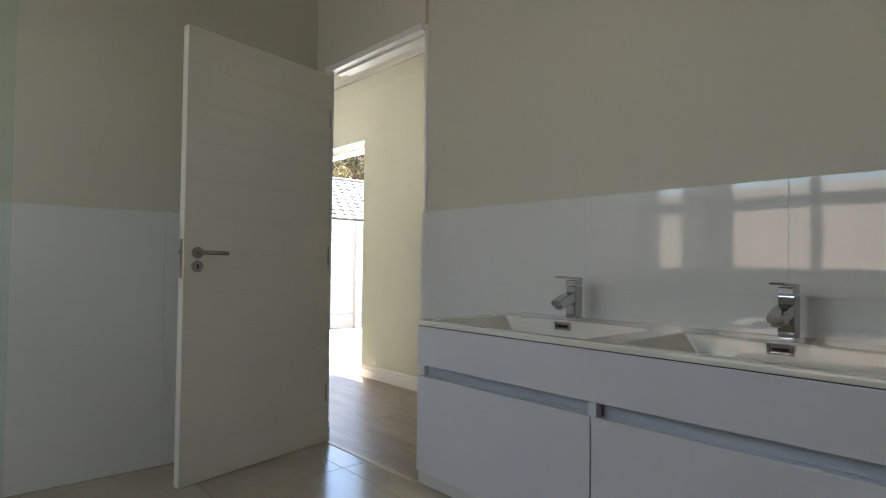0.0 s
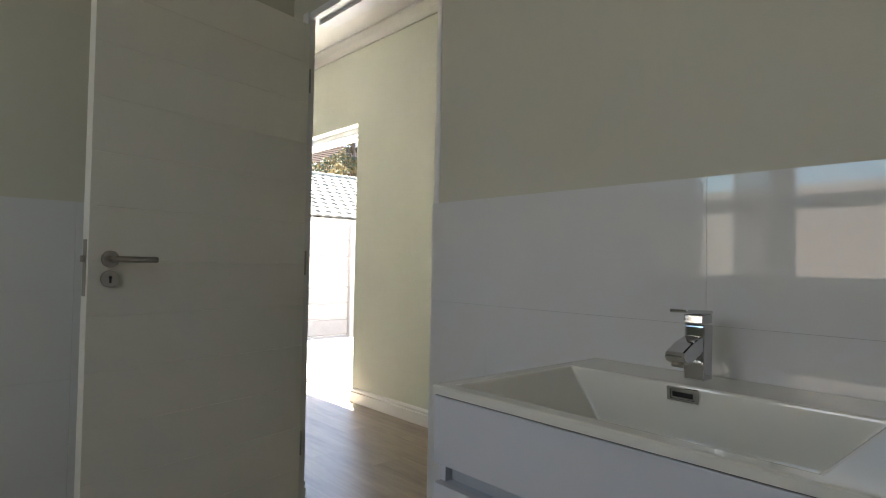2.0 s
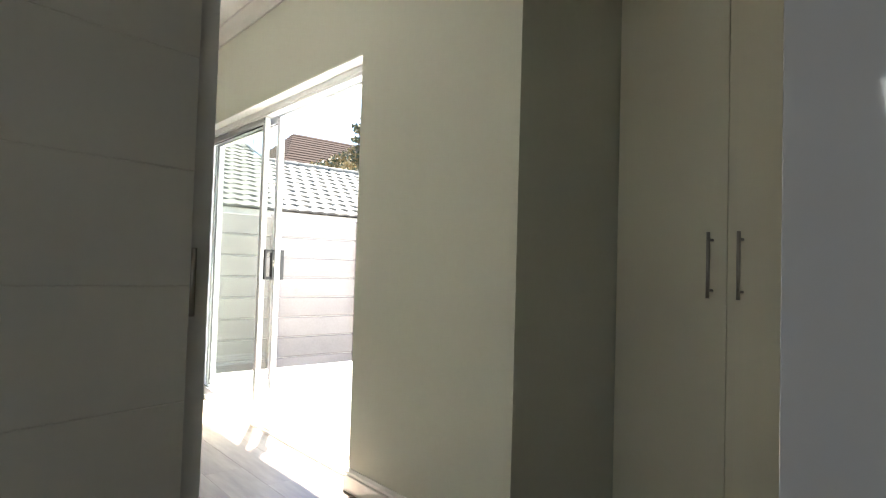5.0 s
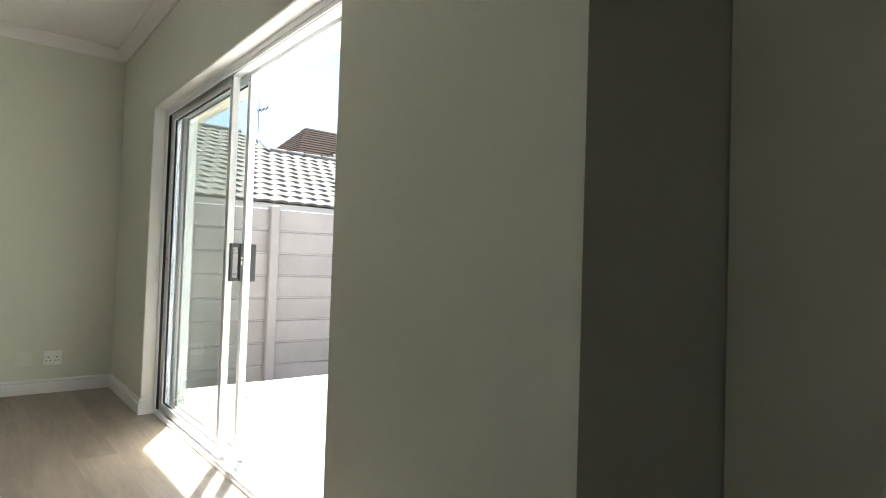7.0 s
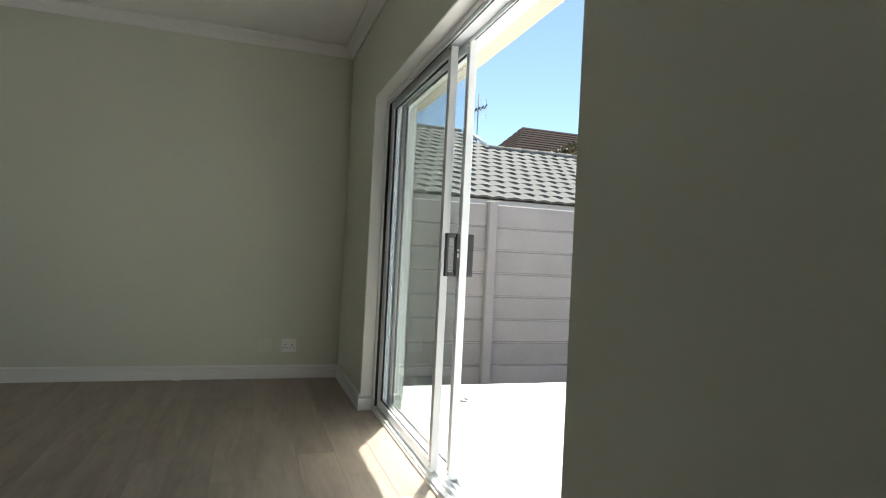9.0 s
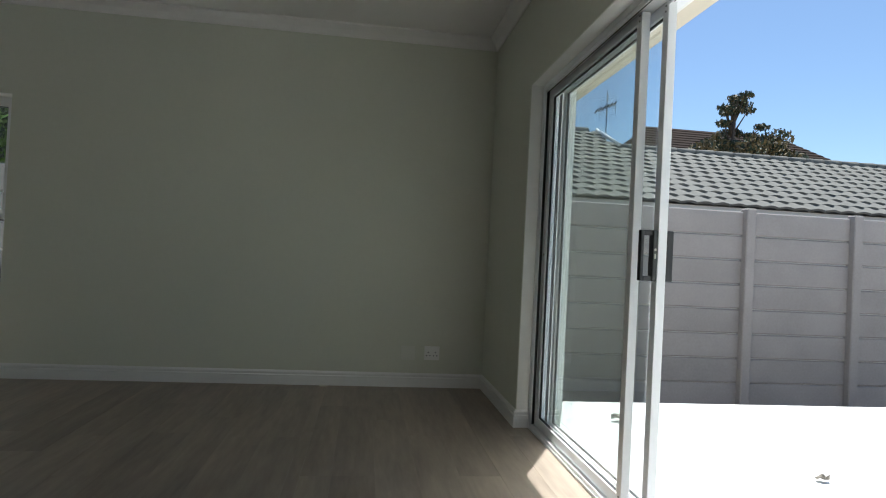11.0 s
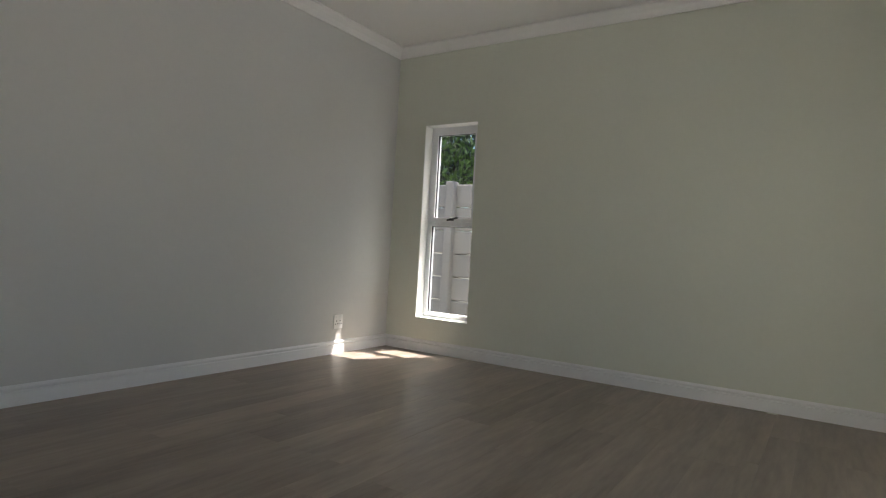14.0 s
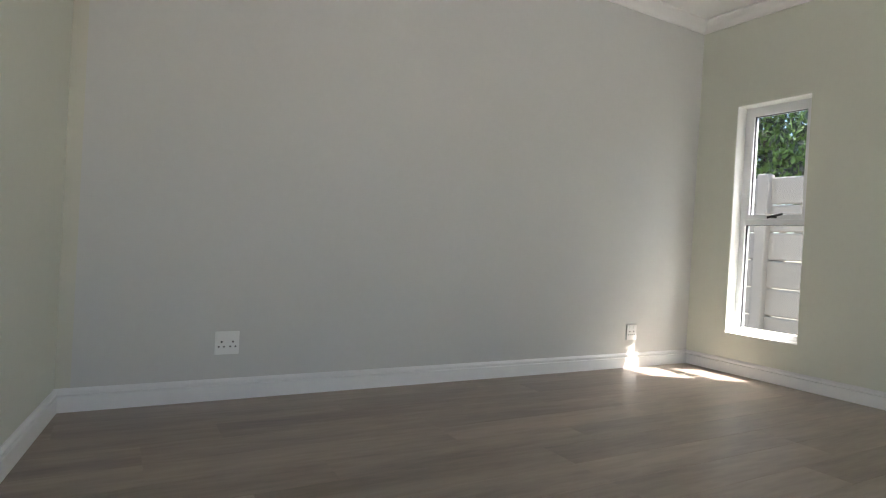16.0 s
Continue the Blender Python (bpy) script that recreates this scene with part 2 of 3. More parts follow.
# bathroom walls; the side towards the passage is the same paint
wb = boxes("wall_vanity", BATH_PAINT, (-0.19, DX0 - 0.045, -0.022, -0.002, 0, ZW), (DX1 + 0.02, BX1 + 0.1, 0, 0.11, 0, ZW), (DX0 - 0.045, DX1 + 0.02, -0.0215, 0.09, DZ + 0.03, ZW))
structure(wb, "warm grey painted bathroom wall behind the vanity")
structure(boxes("wall_bath_west", BATH_PAINT, (BX0 - 0.025, BX0, YS, 0, 0, ZW)), "warm grey painted bathroom side wall")
structure(boxes("wall_bath_east", BATH_PAINT, (BX1, BX1 + 0.1, YS, 0, -0.6, ZW)), "warm grey painted bathroom side wall")
BW = ((0.12, 0.46), (0.77, 2.30))
BZ0, BZ1 = 0.93, 2.06
structure(boxes("wall_bath_south", BATH_PAINT, (-0.88, BW[0][0], YS - OUT, YS, -0.6, ZW), (BW[0][1], BW[1][0], YS - OUT, YS, -0.6, ZW), (BW[1][1], BX1 + 0.1, YS - OUT, YS, -0.6, ZW),
                *[(a, b, YS - OUT, YS, -0.6, BZ0) for a, b in BW], *[(a, b, YS - OUT, YS, BZ1, ZW) for a, b in BW]), "warm grey painted bathroom wall with two windows")
tagged(boxes("ceiling", CEILING, (XW - OUT, BX1 + 0.1, YS - OUT, YN + OUT, ZC, ZC + 0.15), (CN - OUT, BX1 + 0.1, YN + OUT, 2.45, ZC, ZC + 0.15)), "flat white painted ceiling", "ceiling", kind="structure")
# unseen slab added over the ceiling to keep light out
tagged(boxes("light_block_slab", PLASTER, (XW - OUT, BX1 + 0.1, YS - OUT, YN + OUT, ZC + 0.16, ZC + 0.3), (CN - OUT, BX1 + 0.1, YN + OUT, 2.45, ZC + 0.16, ZC + 0.3)), "unseen plain white slab added to block light over the ceiling", "roof", kind="structure")
COVE = [(0, 2.615), (0.012, 2.615), (0.018, 2.63), (0.035, 2.655), (0.06, 2.675), (0.075, 2.685), (0.075, 2.70), (0, 2.70)]
tagged(sweep("cornice", CEILING, [(-0.19, -0.002), (-0.37, -0.002), (-0.42, -0.05), (-0.82, YS), (XW, YS), (XW, YN), (CN, YN), (CN, 2.3)][::-1], COVE),
       "white coved ceiling cornice", "cornice", kind="structure")
SK = [(0, 0), (0.016, 0), (0.016, 0.070), (0.014, 0.073), (0.006, 0.0745), (0.006, 0.079), (0.013, 0.082), (0.014, 0.092), (0.006, 0.105), (0, 0.105)]
tagged(sweep("baseboard", WHITE, [(-0.02, -0.002), (-0.37, -0.002), (-0.42, -0.05), (-0.82, YS), (XW, YS), (XW, YN), (SX0, YN), (SX0, YN + 0.075)][::-1], SK),
       "white moulded skirting board along the bedroom walls", "skirting", kind="structure")
tagged(sweep("baseboard", WHITE, [(SX1, YN + 0.075), (SX1, YN), (CN, YN), (CN, AY)][::-1], SK), "white moulded skirting board beside the sliding door", "skirting", kind="structure")

tagged(boxes("soffit", SOFFIT, (SX0 - 0.3, CN - OUT, YN + OUT, YN + OUT + 0.115, SZ + 0.012, SZ + 0.25), bevel=0.004), "cream painted soffit above the sliding door", "soffit", kind="structure")

# ---- camera-side exterior: ground, patio ----
tagged(boxes("ground", EARTH, (-900, 900, -900, 900, -0.9, -0.62)), "dry bare earth around the houses", "ground", kind="structure")
tagged(boxes("patio", PATIO, (-4.80, CN - OUT, YN + OUT, 14.0, -0.62, -0.03), (CN - OUT, 9.0, 2.45, 14.0, -0.62, -0.03)), "pale sunlit screed patio slab", "patio", kind="structure")

# ---- bedroom and passage floor: planks ----
floor = tagged(boxes("floor", GROUT, (XW, -0.35, YS, 0.11, -0.3, -0.0125), (XW, XE, 0.11, YN + 0.2, -0.3, -0.012), (CN, XE, YN + 0.1, 2.36, -0.3, -0.012), (-0.35, BX1, 0.0, 0.11, -0.3, -0.012)),
               "grey-brown oak laminate plank floor", "floor", kind="structure")
PLANK_MESH = {}


def plank_mesh(length, width):
    key = (round(length, 2), round(width, 3))
    if key not in PLANK_MESH:
        bm = bmesh.new()
        box(bm, -key[0] / 2, key[0] / 2, -key[1] / 2, key[1] / 2, -0.011, 0)
        bmesh.ops.bevel(bm, geom=[e for e in bm.edges if all(v.co.z > -0.001 for v in e.verts)], offset=0.0003, segments=1, affect="EDGES")
        me = bpy.data.meshes.new("plank")
        bm.to_mesh(me)
        bm.free()
        me.materials.append(PLANK)
        PLANK_MESH[key] = me
    return PLANK_MESH[key]


def lay_planks():
    rng = random.Random(4)
    w = 0.192
    y = YS + 0.002
    while y < AY + 0.1:
        x0 = XW + 0.004
        x1 = -0.30 if y < -0.15 else XE
        if y > YN:
            x0 = CN
        y_lo = max(y, 0.0) if x1 > 0 and y < 0 else y
        wy = y + w - y_lo
        x = x0 - rng.choice((0.0, 0.25, 0.5, 0.75, 0.95)) * 1.2
        while x < x1:
            a, b = max(x, x0), min(x + 1.2, x1)
            if b - a > 0.04:
                p = new("plank", plank_mesh(b - a - 0.0005, wy - 0.0005))
                p.parent = floor
                p.location = ((a + b) / 2, y_lo + wy / 2, 0.0)
            x += 1.2
        y += w
    y0 = YS + 0.002 + 16 * w
    for k in range(4):
        p = new("plank", plank_mesh(1.1, -y0 - 0.0012))
        p.parent = floor
        p.location = (XW + 0.6 + k * 1.101, y0 / 2, 0.0)


# ---- bathroom floor, wall tiles ----
bath_floor = tagged(boxes("bathroom_floor", GROUT, (BX0, BX1, YS, 0.0, -0.3, -0.004)), "beige porcelain tiled bathroom floor", "floor", kind="structure")


def tile_mesh(name, sx, sy, t, mat, bevel):
    bm = bmesh.new()
    box(bm, -sx / 2, sx / 2, -sy / 2, sy / 2, -t, 0)
    bmesh.ops.bevel(bm, geom=[e for e in bm.edges if all(v.co.z > -0.001 for v in e.verts)], offset=bevel, segments=1, affect="EDGES")
    me = bpy.data.meshes.new(name)
    bm.to_mesh(me)
    bm.free()
    me.materials.append(mat)
    return me


def grid_tiles(parent, name, mat, us, vs, place, t=0.008, gap=0.0004, bevel=0.0003):
    meshes = {}
    for u0, u1 in zip(us, us[1:]):
        for v0, v1 in zip(vs, vs[1:]):
            key = (round(u1 - u0, 3), round(v1 - v0, 3))
            if key not in meshes:
                meshes[key] = tile_mesh(name, key[0] - gap, key[1] - gap, t, mat, bevel)
            ob = new(name, meshes[key])
            ob.parent = parent
            ob.matrix_basis = place((u0 + u1) / 2, (v0 + v1) / 2)


def cuts(a, b, step, phase):
    k = math.ceil((a - phase) / step + 0.02)
    r = [a]
    while phase + k * step < b - 0.01:
        r.append(phase + k * step)
        k += 1
    return r + [b]


def bath_tiles():
    grid_tiles(bath_floor, "floor_tile", FLOOR_TILE, cuts(BX0, BX1, 0.6, 0.42), cuts(YS, -0.002, 0.6, -0.17), lambda u, v: pose(u, v, 0.004), gap=0.003)
    rows = [0.006, 0.295, 0.6, 0.905, 1.212]
    back = tagged(boxes("splashback", WHITE_GROUT, (DX1, BX1, -0.004, 0, 0.006, 1.212)), "glossy white wall tiles behind the vanity", "wall tiles", kind="structure")
    grid_tiles(back, "tile", WALL_TILE, cuts(DX1, BX1, 0.625, 1.662), rows, lambda u, v: pose(u, -0.011, v, 90, 0, 0))
    side = tagged(boxes("tile_dado", WHITE_GROUT, (BX0, BX0 + 0.004, YS, -0.012, 0.006, 1.212)), "glossy white wall tiles to shoulder height", "wall tiles", kind="structure")
    grid_tiles(side, "tile", WALL_TILE, cuts(YS, -0.012, 0.625, -0.2), rows, lambda u, v: pose(BX0 + 0.011, u, v, 90, 0, 90))


# ---- bathroom door ----
def door_frame():
    f = tagged(boxes("door_frame", WHITE, (DX0 - 0.045, DX0, -0.04, -0.005, 0.0, DZ + 0.03), (DX1, DX1 + 0.02, -0.004, 0.114, 0.0, DZ + 0.03), (DX0, DX1, -0.03, 0.095, DZ, DZ + 0.03),
                     (DX0, DX1, 0.012, 0.045, DZ - 0.014, DZ), bevel=0.002), "white painted door frame with a rebate", "door frame", kind="structure")
    tagged(boxes("threshold", TRIM_WOOD, (DX0, DX1, -0.032, -0.004, -0.004, 0.007), bevel=0.003), "pale wooden threshold strip between tile and laminate", "threshold", kind="structure")
    return f


LEAF_LEN = 0.836


def door_leaf():
    ang = math.degrees(math.atan2(-0.83, 0.195))
    d = empty("door", pose(0.010, -0.036, -0.006, 0, 0, ang), "open white painted door with horizontal grooves and a lever handle", "door")
    body = boxes("leaf", DOOR_WHITE, (0, LEAF_LEN, -0.038, -0.004, 0.012, DZ - 0.022), parent=d, bevel=0.0015)
    n, z0, z1 = 12, 0.012, DZ - 0.022
    h = (z1 - z0) / n
    bm = bmesh.new()
    box(bm, 0.0, LEAF_LEN, -0.004, 0.0, 0.0, h)
    bmesh.ops.bevel(bm, geom=[e for e in bm.edges if all(v.co.y > -0.001 for v in e.verts) and abs(e.verts[0].co.z - e.verts[1].co.z) < 0.001], offset=0.0015, segments=1, affect="EDGES")
    bmesh.ops.recalc_face_normals(bm, faces=bm.faces)
    meshes = bpy.data.meshes.new("board")
    bm.to_mesh(meshes)
    bm.free()
    meshes.materials.append(DOOR_WHITE)
    for i in range(n):
        b = new("board", meshes)
        b.parent = d
        b.location = (0, 0.0, z0 + i * h)
    zx = LEAF_LEN - 0.062
    bm = bmesh.new()
    cyl(bm, (zx, 0.0, 1.022), (zx, 0.009, 1.022), 0.026, seg=28)
    cyl(bm, (zx, 0.009, 1.022), (zx, 0.045, 1.022), 0.0105, seg=18)
    tagged(finish("handle_rose", bm, STEEL, d, 0.001), "brushed steel rose")
    bm = bmesh.new()
    cyl(bm, (zx + 0.009, 0.045, 1.022), (zx - 0.125, 0.045, 1.022), 0.0095, seg=18)
    tagged(finish("lever", bm, STEEL, d, 0.001), "brushed steel lever")
    bm = bmesh.new()
    cyl(bm, (zx, 0.0, 0.962), (zx, 0.008, 0.962), 0.026, seg=28)
    cyl(bm, (zx, 0.008, 0.966), (zx, 0.0095, 0.966), 0.005, seg=12, mi=1)
    box(bm, zx - 0.003, zx + 0.003, 0.008, 0.0095, 0.949, 0.966, 1)
    tagged(finish("keyhole_rose", bm, [STEEL, BLACK], d), "brushed steel keyhole rose")
    boxes("lock_plate", STEEL, (LEAF_LEN - 0.0005, LEAF_LEN + 0.0015, -0.032, -0.010, 0.91, 1.08), (LEAF_LEN, LEAF_LEN + 0.011, -0.027, -0.015, 1.012, 1.032), parent=d, bevel=0.001)
    for z in (0.28, 1.02, 1.78):
        bm = bmesh.new()
        cyl(bm, (-0.004, 0.002, z - 0.05), (-0.004, 0.002, z + 0.05), 0.004, seg=10)
        finish("hinge", bm, STEEL, d)


# ---- vanity ----
VX0, VX1, VM, VY, VB, VT = 1.402, 2.69, 2.04, -0.525, 0.335, 0.797


def vanity():
    v = empty("vanity_unit", pose(0, 0, 0.011), "wall-hung white lacquered double vanity with grip slots", "vanity")
    yb = -0.012
    boxes("carcass", VANITY, (VX0, VX0 + 0.016, VY + 0.02, yb, VB, 0.772), (VX1 - 0.016, VX1, VY + 0.02, yb, VB, 0.772), (VX0 + 0.016, VX1 - 0.016, VY + 0.03, yb, VB, VB + 0.016),
          (VX0 + 0.016, VX1 - 0.016, yb - 0.02, yb, VB + 0.016, 0.66), parent=v, bevel=0.001)
    boxes("top_rail", VANITY, (VX0 + 0.004, VX1, VY, VY + 0.018, 0.656, 0.775), parent=v, bevel=0.0015)
    tagged(boxes("grip_slot", VANITY_SLOT, (VX0 + 0.018, VM - 0.011, VY + 0.035, VY + 0.04, 0.603, 0.665), (VM + 0.011, VX1 - 0.018, VY + 0.035, VY + 0.04, 0.603, 0.665),
                 (VX0 + 0.018, VM - 0.011, VY + 0.004, VY + 0.035, 0.617, 0.621), (VM + 0.011, VX1 - 0.018, VY + 0.004, VY + 0.035, 0.617, 0.621), parent=v), "recessed aluminium finger grip")
    boxes("divider", VANITY, (VM - 0.011, VM + 0.011, VY + 0.006, VY + 0.03, 0.603, 0.656), parent=v, bevel=0.001)
    for a, b in ((VX0 + 0.006, VM - 0.002), (VM + 0.002, VX1)):
        boxes("drawer", VANITY, (a, b, VY, VY + 0.018, VB - 0.004, 0.622), parent=v, bevel=0.0015)
    # near-black strip paints the shade between top rail and basin rim
    tagged(boxes("gap_shade", GAP_SHADE, (VX0 + 0.004, VX1 - 0.004, VY + 0.004, VY + 0.03, 0.7748, 0.7787), parent=v), "dark strip painting the shade in the gap under the basin top")
    # double basin: rim with two sloping bowls
    bm = bmesh.new()
    z0, z1 = 0.7785, VT - 0.003
    xs = [VX0, VX0 + 0.035, VM - 0.04, VM + 0.04, VX1 - 0.035, VX1]
    ys = [VY - 0.004, VY + 0.03, -0.158, yb]
    P = {}
    for i, x in enumerate(xs):
        for j, y in enumerate(ys):
            P[i, j] = bm.verts.new((x, y, z1))
    for i in range(5):
        for j in range(3):
            if not (j == 1 and i in (1, 3)):
                bm.faces.new((P[i, j], P[i + 1, j], P[i + 1, j + 1], P[i, j + 1]))
    for i in (1, 3):
        xa, xb, ya, yc = xs[i], xs[i + 1], ys[1], ys[2]
        q = [bm.verts.new(c) for c in ((xa + 0.075, ya + 0.06, z1 - 0.085), (xb - 0.075, ya + 0.06, z1 - 0.085), (xb - 0.075, yc - 0.012, z1 - 0.10), (xa + 0.075, yc - 0.012, z1 - 0.10))]
        c = [P[i, 1], P[i + 1, 1], P[i + 1, 2], P[i, 2]]
        bm.faces.new(q)
        for k in range(4):
            bm.faces.new((c[k], c[(k + 1) % 4], q[(k + 1) % 4], q[k]))
    rim = [P[i, 0] for i in range(6)] + [P[5, j] for j in (1, 2, 3)] + [P[i, 3] for i in (4, 3, 2, 1, 0)] + [P[0, j] for j in (2, 1)]
    low = [bm.verts.new((p.co.x, p.co.y, z0)) for p in rim]
    for k in range(len(rim)):
        bm.faces.new((rim[k], rim[(k + 1) % len(rim)], low[(k + 1) % len(rim)], low[k]))
    basin = finish("basin_top", bm, BASIN, v, 0.006, segments=3)
    tagged(basin, "white cast double basin")
    for x in (1.688, 2.318):
        m = pose(x, -0.1625, 0.777, 6, 0, 0)
        bm = bmesh.new()
        box(bm, -0.029, 0.029, -0.004, 0.001, 0.009, 0.0125)
        box(bm, -0.029, 0.029, -0.004, 0.001, -0.0125, -0.009)
        box(bm, -0.029, -0.023, -0.004, 0.001, -0.009, 0.009)
        box(bm, 0.023, 0.029, -0.004, 0.001, -0.009, 0.009)
        box(bm, -0.023, 0.023, -0.0015, 0.001, -0.009, 0.009)
        box(bm, -0.019, 0.019, -0.0028, -0.001, -0.005, 0.004, 1)
        tagged(finish("overflow", bm, [CHROME, BLACK], v, at=m), "chrome rectangular overflow slot")


def tap(x):
    t = empty("basin_mixer_tap", pose(x, -0.108, VT + 0.011) @ Matrix.Scale(0.92, 4), "chrome single-lever basin mixer tap on the basin rim", "tap", "basin taps")
    bm = bmesh.new()
    vs = box(bm, -0.021, 0.021, -0.02, 0.022, 0.0, 0.116)
    for q in vs:
        if q.co.z > 0.1:
            q.co.y += 0.003
    finish("body", bm, CHROME, t, 0.005, segments=3)
    # wedge-shaped spout: flat on top, rounded belly rising to the nose
    bm = bmesh.new()
    side = [(-0.016, 0.094), (-0.06, 0.083), (-0.098, 0.067), (-0.104, 0.058), (-0.098, 0.048), (-0.082, 0.042), (-0.06, 0.045), (-0.035, 0.055), (-0.016, 0.06)]
    faces = [[bm.verts.new((x, y, z)) for y, z in side] for x in (-0.0195, 0.0195)]
    bm.faces.new(faces[0])
    bm.faces.new(faces[1])
    for i in range(len(side)):
        j = (i + 1) % len(side)
        bm.faces.new((faces[0][i], faces[0][j], faces[1][j], faces[1][i]))
    finish("spout", bm, CHROME, t, 0.004, segments=2)
    bm = bmesh.new()
    cyl(bm, (0, -0.085, 0.046), (0, -0.087, 0.036), 0.0125, 0.0115, seg=18)
    tagged(finish("aerator", bm, STEEL, t), "dull steel aerator ring")
    bm = bmesh.new()
    vs = box(bm, -0.0195, 0.0195, -0.024, 0.023, 0.118, 0.137)
    for q in vs:
        if q.co.z > 0.13:
            q.co.y += 0.002
    vs = box(bm, -0.0205, 0.0205, -0.086, 0.025, 0.1375, 0.1445)
    for q in vs:
        if q.co.y < -0.05:
            q.co.z += 0.006
            q.co.x *= 0.9
    finish("lever", bm, CHROME, t, 0.0025, segments=2)
    return t


def shower_screen():
    s = empty("shower_screen", pose(0.74, -1.5, 0.004), "frameless clear glass shower screen standing on the floor", "shower screen")
    g = boxes("pane", SHOWER_GLASS, (-0.004, 0.004, -1.575, 0, 0, 2.1), parent=s)
    g.visible_shadow = False
    for z in (0.2, 1.8):
        boxes("clamp", CHROME, (-0.012, 0.012, -1.588, -1.55, z, z + 0.05), parent=s, bevel=0.002)


def bath_window(x0, x1, mulls, label):
    w = empty("bathroom_window", pose(0, 0, 0), label, "window", "bathroom windows")
    y = YS - 0.12
    f = 0.05
    bs = [(x0, x0 + f, y - 0.05, y, BZ0, BZ1), (x1 - f, x1, y - 0.05, y, BZ0, BZ1), (x0 + f, x1 - f, y - 0.05, y, BZ0, BZ0 + f), (x0 + f, x1 - f, y - 0.05, y, BZ1 - f, BZ1),
          (x0 + f, x1 - f, y - 0.045, y - 0.002, 1.44, 1.54)]
    for m in mulls:
        bs += [(m - 0.035, m + 0.035, y - 0.045, y - 0.003, BZ0 + f, 1.44), (m - 0.035, m + 0.035, y - 0.045, y - 0.003, 1.54, BZ1 - f)]
    boxes("frame", ALU, *bs, parent=w, bevel=0.002)
    g = boxes("pane", GLASS, (x0 + f, x1 - f, y - 0.03, y - 0.025, BZ0 + f, 1.44), (x0 + f, x1 - f, y - 0.03, y - 0.025, 1.54, BZ1 - f), parent=w)
    g.visible_shadow = False


door_frame()
door_leaf()
vanity()
tap(1.69)
tap(2.318)
shower_screen()
bath_window(*BW[0], (), "small white aluminium bathroom window beside the shower")
bath_window(*BW[1], (1.42,), "wide white aluminium bathroom window with a transom")


# ---- cupboard ----
def cupboard():
    c = empty("built_in_cupboard", pose(0, 0, 0), "floor-to-ceiling cream melamine built-in cupboard with bar handles", "cupboard")
    boxes("carcass", CUPBOARD, (CN + 0.002, XE, AY + 0.022, 2.355, 0.0, 2.6), parent=c)
    w = 0.441
    for i in range(5):
        a = CN + 0.004 + i * w
        dr = boxes("door", CUPBOARD, (a + 0.0015, min(a + w, XE) - 0.0015, AY, AY + 0.018, 0.07, 2.58), parent=c, bevel=0.001)
        hx = a + w - 0.052 if i % 2 == 0 else a + 0.052
        bm = bmesh.new()
        cyl(bm, (hx, AY - 0.034, 0.968), (hx, AY - 0.034, 1.202), 0.0065, seg=14)
        for z in (0.995, 1.175):
            cyl(bm, (hx, AY - 0.034, z), (hx, AY, z), 0.005, seg=10)
        tagged(finish("handle", bm, STEEL, dr), "brushed steel bar handle")
    boxes("kickboard", CUPBOARD, (CN + 0.004, XE, AY + 0.004, AY + 0.02, 0.0, 0.068), parent=c)


cupboard()


